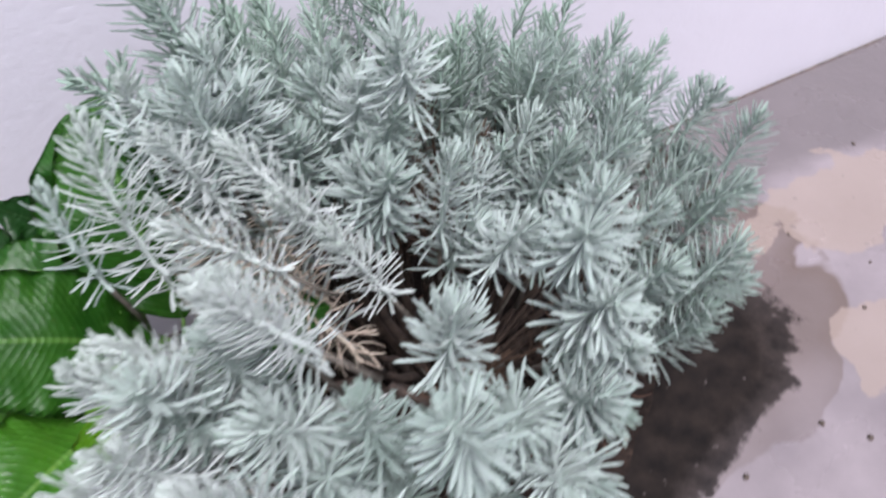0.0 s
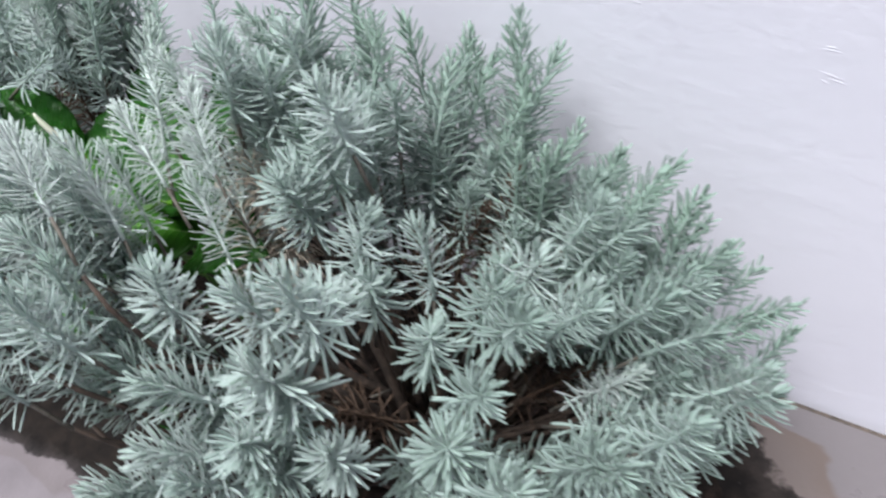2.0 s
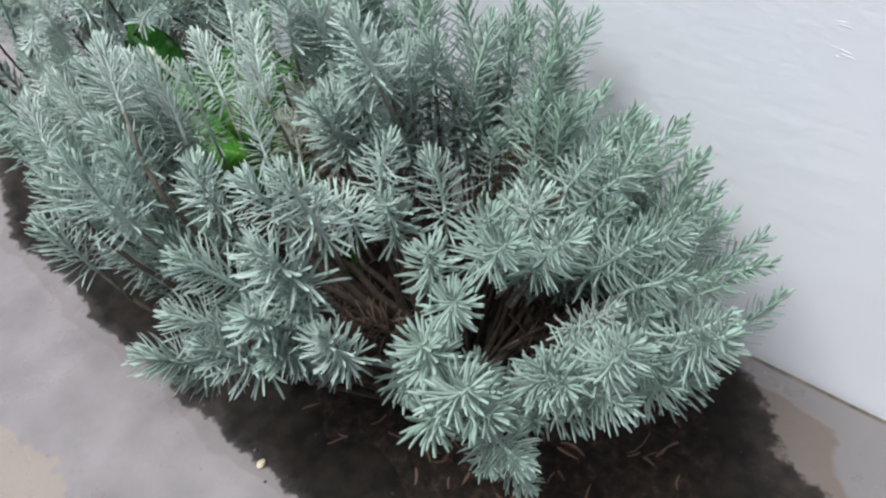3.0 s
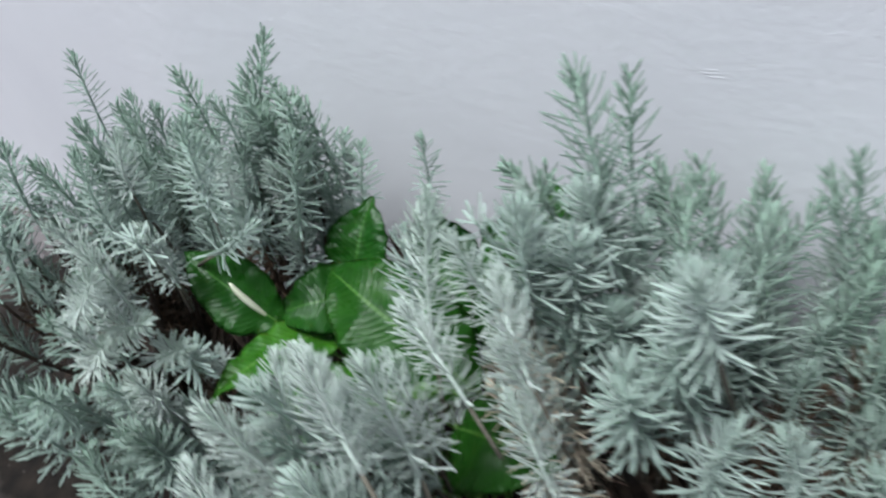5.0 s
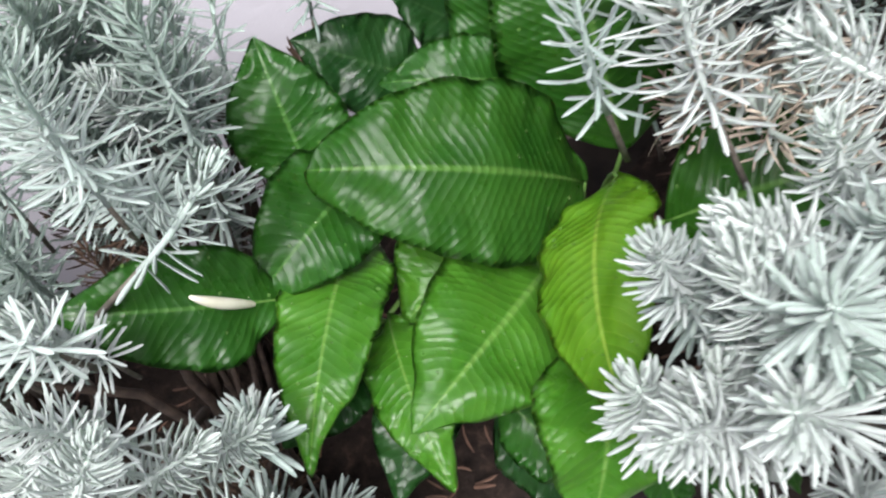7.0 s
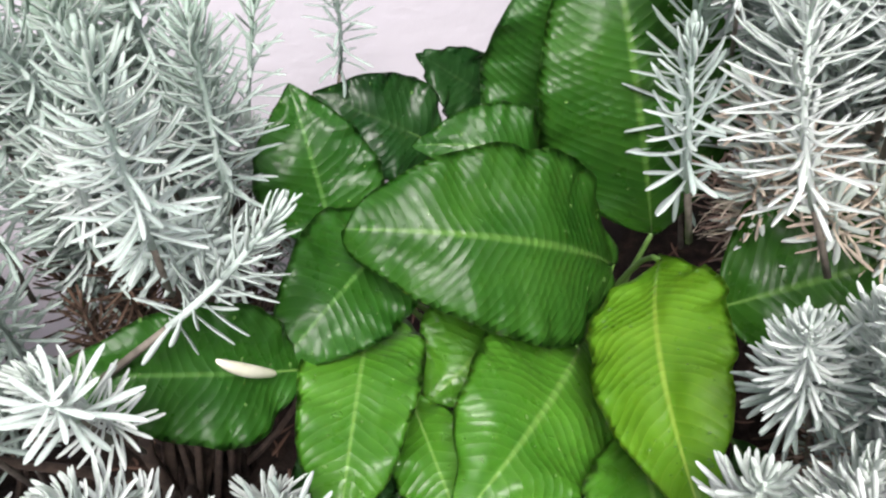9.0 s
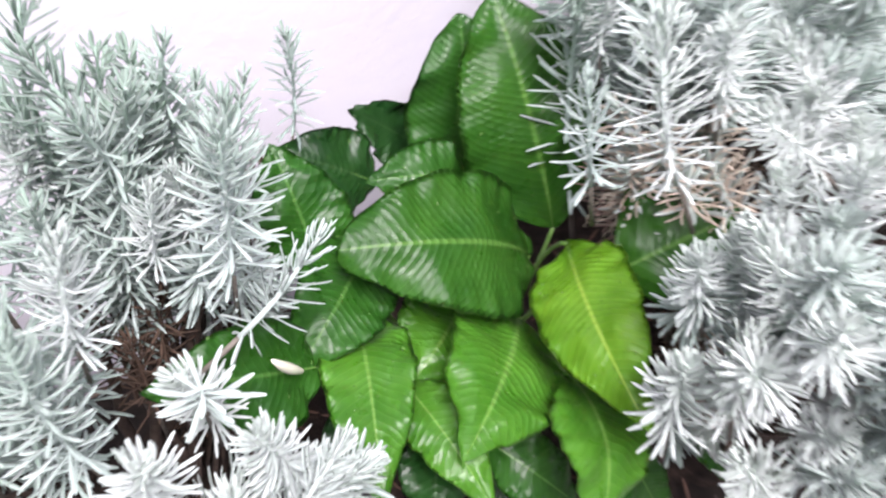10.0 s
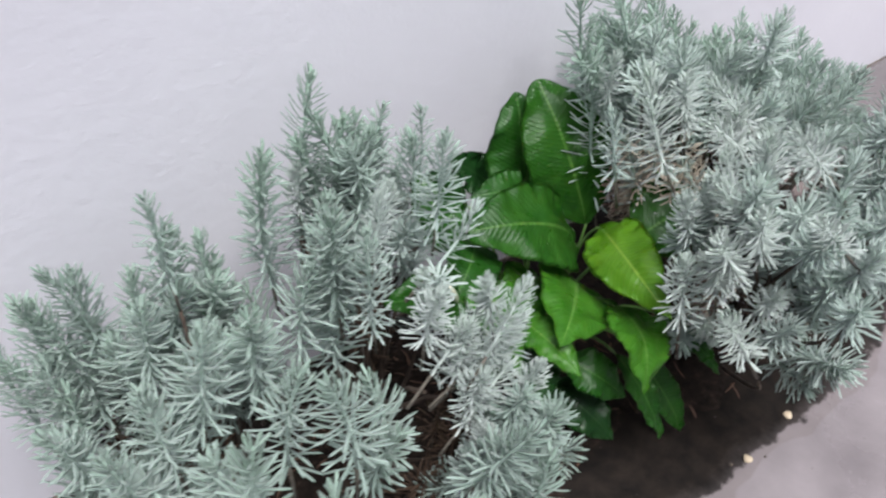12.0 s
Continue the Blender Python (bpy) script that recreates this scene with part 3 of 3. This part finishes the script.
MIDDLE_MIST = [(0.313, -0.305, 0.535, 0.1, -0.3, 0.9), (0.350, -0.262, 0.485, 0.2, -0.1, 0.9)]
MIDDLE_STAR = [(0.276, -0.424, 0.575, 0.0, -0.2, 0.95), (0.357, -0.465, 0.455, 0.3, -0.3, 0.9), (0.345, -0.335, 0.535, 0.4, -0.5, 0.6)]
MIDDLE_PALE = [
    (0.24, -0.365, 0.665), (0.264, -0.405, 0.565), (0.235, -0.48, 0.617), (0.29, -0.485, 0.605, -0.2, -0.1, 0.9), (0.328, -0.505, 0.595, 0.6, 0.1, 0.65), (0.30, -0.47, 0.55, 0.7, 0.1, 0.5), (0.345, -0.49, 0.52, 0.8, 0.0, 0.4), (0.36, -0.47, 0.47, 0.7, -0.1, 0.5), (0.30, -0.52, 0.50, 0.6, 0.0, 0.6), (0.349, -0.454, 0.434, 0.3, -0.3, 0.8), (0.267, -0.488, 0.555),
    (0.34, -0.53, 0.475), (0.254, -0.531, 0.525),
]
MIDDLE_SLIM = [(0.372, -0.15, 0.562, -0.02, 0.0, 1), (0.464, -0.115, 0.548, 0.22, 0.02, 1), (0.346, -0.205, 0.645, 0.0, 0.02, 1), (0.408, -0.162, 0.558, 0.2, 0.0, 1)]
# dark shoots added near the wall to stand for shade in the gap
MIDDLE_GAP_SHADE = [(0.40, -0.10, 0.375, 0.1, 0, 1), (0.372, -0.08, 0.35, 0, 0.1, 1), (0.43, -0.09, 0.38, 0.2, 0, 1), (0.462, -0.08, 0.365, 0.3, 0, 1), (0.345, -0.09, 0.34, 0, 0, 1)]
MIDDLE_COLUMN = [(0.338, -0.345, 0.685, 0.1, -0.02, 1.0), (0.20, -0.40, 0.655, -0.1, -0.1, 1.0)]
shrub((0.21, -0.28, 0.0), "silver-grey shrub with upright woolly shoots against the wall", 5, (0.20, -0.29, 0.12),
      [(8, MIDDLE_SILVER), (1, MIDDLE_PALE), (11, MIDDLE_COLUMN), (5, MIDDLE_SLIM), (6, MIDDLE_MIST), (9, MIDDLE_COMB), (2, MIDDLE_GAP_SHADE), (10, MIDDLE_STAR)], 112, [GAP_A, GAP_B, ((0.31, -0.35, 0.42), (0.33, -0.46, 0.60), 0.095), ((0.50, -0.30, 0.40), (0.50, -0.30, 0.50), 0.14), ((0.31, -0.40, 0.47), (0.27, -0.44, 0.50), 0.10), ((0.46, -0.15, 0.45), (0.46, -0.15, 0.50), 0.08)], 0.9, 12, pale=0.4, scale=0.88, common=8)
LEFT_SILVER = [
    (0.084, -0.517, 0.623), (0.075, -0.47, 0.60), (-0.01, -0.57, 0.675), (0.065, -0.39, 0.61), (0.016, -0.395, 0.628), (0.092, -0.21, 0.504),
    (-0.05, -0.06, 0.38), (-0.10, -0.08, 0.42), (-0.11, -0.20, 0.42), (-0.108, -0.43, 0.57), (-0.006, -0.32, 0.46), (-0.15, -0.30, 0.48),
    (0.0, -0.15, 0.45), (-0.08, -0.52, 0.58), (0.05, -0.57, 0.55),
    (0.01, -0.15, 0.51), (0.07, -0.15, 0.54), (0.11, -0.15, 0.47), (-0.06, -0.15, 0.47), (-0.10, -0.15, 0.52), (-0.16, -0.12, 0.45), (0.128, -0.20, 0.453), (-0.155, -0.15, 0.46), (-0.115, -0.15, 0.535), (0.065, -0.15, 0.56), (0.10, -0.60, 0.42), (0.02, -0.60, 0.35), (0.0, -0.62, 0.47),
]
shrub((-0.04, -0.30, 0.0), "low silver-grey shrub with loose woolly shoots", 8, (-0.03, -0.31, 0.08),
      [(8, LEFT_SILVER), (5, [(0.03, -0.26, 0.69, 0, 0, 1)])], 100, [GAP_A, GAP_B, ((0.16, -0.16, 0.1), (0.04, -0.50, 0.60), 0.05), ((0.14, -0.27, 0.1), (0.13, -0.30, 0.40), 0.06)], 0.6, 10, scale=0.95, common=8)


# ---- broad-leaved plant ----
lily = new("peace_lily")
LILY = Vector((0.57, -0.29, 0.0))
lily.location = LILY
tagged(lily, "glossy green broad-leaved pot lily, wet with rain", "plant")


def leaf(base, tip, width, face, arch=0.02, cup=0.12, mat=0, wave=0.004, seed=0, drops=0, point=1.0, label=""):
    """A broad pleated blade from base to tip that faces the way face points, with its midrib and petiole."""
    rng = random.Random(seed)
    a, b = Vector(base) - LILY, Vector(tip) - LILY
    along = b - a
    length = along.length
    z = Vector(face).normalized()
    z = (z - along.normalized() * z.dot(along.normalized())).normalized()
    x = along.normalized().cross(z)
    rows, cols = 150, 16
    bm = bmesh.new()
    uvl, vnl = bm.loops.layers.uv.new("UVMap"), bm.loops.layers.uv.new("Veins")
    spine = lambda t: a + along * t + z * (arch * 4 * t * (1 - t)) - z * (0.25 * arch * t ** 5)
    ph = [rng.uniform(0, 6.28) for _ in range(4)]
    fold, pitch = rng.uniform(0.0009, 0.0014) * min(1.0, 7 * width + 0.25), rng.uniform(0.0070, 0.0082)
    grid, tex = [], {}
    lump = min(0.0042, 0.034 * width)
    uneven = [[rng.uniform(0.45, 1.25) for _ in range(60)] for _ in range(2)]
    for i in range(rows + 1):
        t = i / rows
        shape = max(0.0, math.sin(math.pi * t ** (0.9 - 0.1 * point))) ** (0.52 + 0.2 * point) * 1.02
        if t > 0.72:
            shape *= 1 - 0.45 * point * ((t - 0.72) / 0.28) ** 1.4
        if t < 0.3:
            shape *= (t / 0.3) ** 0.35
        row = []
        for j in range(cols + 1):
            u = j / cols * 2 - 1
            half = width * 0.5 * shape + 0.0008
            hand = 1.2 * (u > 0)
            ripple = wave * abs(u) ** 2.5 * (math.sin(t * 17 + ph[0] + hand) + 0.7 * math.sin(t * 31 + ph[1] + 1.7 * hand) + 0.45 * math.sin(t * 59 + ph[2] + hand))
            phase = (t * length - half * (0.5 * abs(u) + 0.25 * abs(u) ** 3)) / pitch + 0.22 * math.sin(t * 11 + ph[3] + hand) + 0.12 * math.sin(t * 29 + ph[2])
            swell = uneven[u > 0][max(0, min(59, int(phase + 8)))]
            pleat = fold * swell * (abs(math.sin(phase * math.pi)) ** 0.8 - 0.5) * min(1, abs(u) * 5) * (1 - 0.75 * abs(u) ** 2) * (0.75 + 0.25 * math.sin(t * 5 + ph[1] + 2.0 * u)) * min(1.0, 6 * (1 - t), 6 * t)
            dish = cup * half * (abs(u) ** 1.4) - 0.05 * half * math.sin(t * 6 + ph[3] + 2 * hand) * abs(u)
            buckle = lump * min(1.0, 3.5 * abs(u)) * min(1.0, 5 * t, 5 * (1 - t)) * (math.sin(t * 9 + 2.6 * u + ph[2] + 2 * hand) * math.cos(t * 5 - 3.1 * u + ph[0]) + 0.5 * math.sin(t * 19 - 3.7 * u + ph[1] + hand))
            lag = -0.03 * length * abs(u) ** 2 * (1 - t) * shape
            v = bm.verts.new(spine(t) + x * (u * half * (1 + 0.03 * math.sin(t * 8 + ph[1] + 2 * hand) + 0.014 * math.sin(t * 33 + ph[2] + hand))) + z * (dish + ripple + pleat + buckle) + along.normalized() * lag)
            tex[v] = (j / cols, t, phase)
            row.append(v)
        grid.append(row)
    for i in range(rows):
        for j in range(cols):
            f = bm.faces.new((grid[i][j], grid[i][j + 1], grid[i + 1][j + 1], grid[i + 1][j]))
            for loop in f.loops:
                p = tex[loop.vert]
                loop[uvl].uv, loop[vnl].uv = p[:2], (p[2], p[1])
    grid_at = [[v.co.copy() for v in row] for row in grid]
    top = list(bm.faces)
    bmesh.ops.solidify(bm, geom=top, thickness=0.0006)
    ob = part("leaf", bm, GREENS[mat], lily, label)
    if drops:
        bm = bmesh.new()
        for k in range(drops):
            t, u, r = rng.uniform(0.1, 0.92), rng.uniform(-0.9, 0.9), 0.0005 + 0.0012 * rng.random() ** 3
            i, j = int(t * rows), int((u + 1) / 2 * cols)
            c = grid_at[i][j].lerp(grid_at[i + 1][j + 1], rng.random())
            for v in bmesh.ops.create_icosphere(bm, subdivisions=1, radius=r)["verts"]:
                v.co = c + x * v.co.x * 1.3 + along.normalized() * v.co.y + z * (v.co.z * 0.5 + 0.0008)
        tagged(part("rain_water", bm, WATER, ob), "clear beads of rain on the leaf", kind="stuff")
    bm = bmesh.new()
    tube(bm, [spine(t) - z * 0.0012 for t in (k / 12 * 0.95 for k in range(13))], [0.0017 - 0.0012 * k / 12 for k in range(13)], 6)
    part("midrib", bm, PETIOLE, ob)
    bm = bmesh.new()
    foot = Vector((rng.uniform(-0.03, 0.03), rng.uniform(-0.03, 0.03), -0.01))
    if foot.z + 0.02 < a.z:
        out = a - (spine(0.12) - a).normalized() * 0.09
        tube(bm, bezier(foot, Vector((foot.x * 0.4 + out.x * 0.6, foot.y * 0.4 + out.y * 0.6, max(out.z, 0.6 * a.z))), a, 10), [0.0036 - 0.0015 * k / 10 for k in range(11)], 7)
        part("petiole", bm, PETIOLE, ob)
    return ob


leaf((0.624, -0.300, 0.338), (0.427, -0.292, 0.464), 0.136, (0.35, -0.55, 0.75), 0.042, -0.04, 4, 0.004, 1, 40, 0.15)
leaf((0.664, -0.286, 0.345), (0.664, -0.145, 0.54), 0.150, (-0.25, -0.75, 0.6), 0.02, 0.06, 4, 0.003, 2, 35, 0.25)
leaf((0.62, -0.19, 0.33), (0.64, -0.125, 0.515), 0.125, (-0.3, -0.9, 0.3), 0.012, 0.10, 0, 0.003, 3, 20, 0.5)
leaf((0.640, -0.335, 0.385), (0.566, -0.532, 0.412), 0.094, (-0.5, 0.0, 0.8), 0.036, -0.02, 2, 0.004, 4, 40)
leaf((0.582, -0.345, 0.320), (0.438, -0.472, 0.385), 0.130, (0.1, -0.4, 0.9), 0.022, 0.06, 1, 0.003, 5, 35)
leaf((0.434, -0.278, 0.352), (0.362, -0.475, 0.39), 0.080, (0.0, -0.3, 0.9), 0.03, 0.04, 1, 0.004, 6, 45)
leaf((0.438, -0.36, 0.345), (0.447, -0.508, 0.345), 0.056, (-0.1, -0.3, 0.9), 0.02, 0.06, 1, 0.004, 7, 12)
leaf((0.375, -0.345, 0.395), (0.243, -0.355, 0.488), 0.085, (0.25, -0.6, 0.75), 0.015, 0.10, 0, 0.003, 8, 25)
leaf((0.465, -0.245, 0.39), (0.350, -0.347, 0.405), 0.090, (0.1, -0.5, 0.85), 0.025, 0.08, 0, 0.003, 9, 35)
leaf((0.415, -0.255, 0.395), (0.414, -0.175, 0.490), 0.088, (0.1, -0.8, 0.6), 0.010, 0.10, 0, 0.003, 10, 40)
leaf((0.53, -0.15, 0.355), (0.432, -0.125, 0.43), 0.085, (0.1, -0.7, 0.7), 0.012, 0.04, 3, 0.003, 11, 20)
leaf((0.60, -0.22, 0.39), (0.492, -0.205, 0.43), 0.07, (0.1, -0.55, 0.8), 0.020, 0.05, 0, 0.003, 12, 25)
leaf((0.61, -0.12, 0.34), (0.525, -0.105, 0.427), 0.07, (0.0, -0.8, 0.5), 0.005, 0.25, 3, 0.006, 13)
leaf((0.655, -0.385, 0.385), (0.79, -0.41, 0.425), 0.125, (0.0, -0.4, 0.9), 0.020, 0.06, 4, 0.003, 14, 20)
leaf((0.53, -0.316, 0.335), (0.448, -0.37, 0.342), 0.10, (0.0, -0.5, 0.85), 0.015, 0.05, 1, 0.003, 15)
leaf((0.575, -0.43, 0.34), (0.527, -0.557, 0.304), 0.104, (0.3, -0.5, 0.8), 0.030, 0.06, 1, 0.003, 16)
leaf((0.50, -0.42, 0.26), (0.556, -0.508, 0.215), 0.065, (0.0, -0.6, 0.7), 0.015, 0.06, 0, 0.003, 17)
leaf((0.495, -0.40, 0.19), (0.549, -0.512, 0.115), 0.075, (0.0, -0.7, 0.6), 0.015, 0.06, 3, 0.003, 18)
leaf((0.60, -0.44, 0.22), (0.619, -0.55, 0.10), 0.048, (0.1, -0.8, 0.5), 0.015, 0.15, 0, 0.003, 19)
leaf((0.645, -0.44, 0.20), (0.699, -0.54, 0.035), 0.05, (-0.2, -0.8, 0.5), 0.018, 0.15, 0, 0.003, 20)
leaf((0.67, -0.44, 0.27), (0.695, -0.567, 0.228), 0.045, (0.0, -0.4, 0.9), 0.015, 0.1, 0, 0.003, 21)
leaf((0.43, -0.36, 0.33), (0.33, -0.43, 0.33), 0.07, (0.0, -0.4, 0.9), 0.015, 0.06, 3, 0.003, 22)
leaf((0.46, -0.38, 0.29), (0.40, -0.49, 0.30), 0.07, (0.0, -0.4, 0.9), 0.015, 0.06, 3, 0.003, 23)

# the furled cream flower
bm = bmesh.new()
f0, f1 = Vector((0.357, -0.349, 0.408)) - LILY, Vector((0.331, -0.366, 0.472)) - LILY
pts = bezier(f0, (f0 + f1) * 0.5 + Vector((-0.004, -0.008, 0.010)), f1, 12)
tube(bm, pts, [0.0007 + 0.0036 * math.sin(math.pi * min(1, (k / 12) * 0.93 + 0.05)) ** 0.8 for k in range(13)], 10)
bud = part("flower", bm, CREAM, lily, "furled creamy white spathe")
bm = bmesh.new()
tube(bm, bezier(Vector((-0.01, 0, 0)), Vector((-0.15, -0.02, 0.25)), f0, 10), [0.003 - 0.001 * k / 10 for k in range(11)], 7)
part("flower_stalk", bm, PETIOLE, bud)


# ---- soil and litter ----
def heap(name, label, x, y, rx, ry, h, seed):
    rng = random.Random(seed)
    bm = bmesh.new()
    bmesh.ops.create_grid(bm, x_segments=44, y_segments=44, size=1.0)
    for v in bm.verts:
        r = math.hypot(v.co.x, v.co.y)
        px, py = x + v.co.x * rx, y + v.co.y * ry
        n = noise.fractal(Vector((px * 9, py * 9, seed)), 0.8, 2.1, 5)
        edge = 1 - min(1.0, r * (1 + 0.25 * noise.noise(Vector((px * 6, py * 6, seed + 4)))))
        v.co = Vector((px, min(py, -0.014), -0.012 + (h * edge ** 0.6 + 0.014 * n * min(1, edge * 3)) * (edge > 0)))
    tagged(obj(name, bm, SOIL), label, "soil", kind="stuff")


heap("soil", "dark damp soil under the shrub", 0.97, -0.29, 0.38, 0.27, 0.05, 1)
heap("soil", "dark damp soil under the plants", 0.45, -0.26, 0.40, 0.24, 0.05, 2)
heap("soil", "dark damp soil under the low shrub", -0.12, -0.24, 0.36, 0.23, 0.05, 3)


# fallen brown leaves and bits of twig on the soil
rng = random.Random(77)
bm = bmesh.new()
for cx, cy, rx, ry, many in ((0.95, -0.32, 0.34, 0.22, 170), (0.42, -0.30, 0.36, 0.20, 150), (-0.08, -0.28, 0.30, 0.20, 90)):
    for k in range(many):
        a, r = rng.uniform(0, 6.28), rng.random() ** 0.5
        p = Vector((cx + rx * r * math.cos(a), min(-0.03, cy + ry * r * math.sin(a)), 0.012 + 0.05 * (1 - r) ** 0.6 + 0.006 * rng.random()))
        b = rng.uniform(0, 6.28)
        blade(bm, p, Vector((math.cos(b), math.sin(b), rng.uniform(-0.1, 0.35))).normalized(), Vector((0, 0, 1)), rng.uniform(0.018, 0.036), rng.uniform(0.003, 0.0055), rng.uniform(-0.2, 0.5), rng.gauss(0, 0.3), 0)
tagged(obj("leaf_litter", bm, LITTER), "fallen brown needle leaves on damp soil", "litter", kind="stuff")


def pebble(x, y, size, mat, label, name, seed):
    rng = random.Random(seed)
    bm = bmesh.new()
    bmesh.ops.create_icosphere(bm, subdivisions=2, radius=size)
    for v in bm.verts:
        v.co *= 1 + 0.35 * noise.noise(v.co * (1.1 / size) + Vector((seed, 0, 0)))
        v.co.z *= 0.6
    ob = obj(name, bm, mat)
    ob.location = (x, y, size * 0.4)
    tagged(ob, label, name)


pebble(0.90, -0.615, 0.008, STONE, "small pale chip of stone on the wet floor", "pebble", 1)
pebble(0.77, -0.63, 0.008, STONE, "small pale chip of stone on the wet floor", "pebble", 2)
for k, (x, y) in enumerate(((1.593, -0.325), (1.854, -0.217), (1.38, -0.612), (1.661, -0.436), (1.583, -0.497), (1.235, -0.622), (0.80, -0.645), (0.74, -0.62), (1.42, -0.66))):
    pebble(x, y, 0.0025 + 0.001 * (k % 3), GRIT, "dark crumb of grit on the damp floor", "grit", 5 + k)
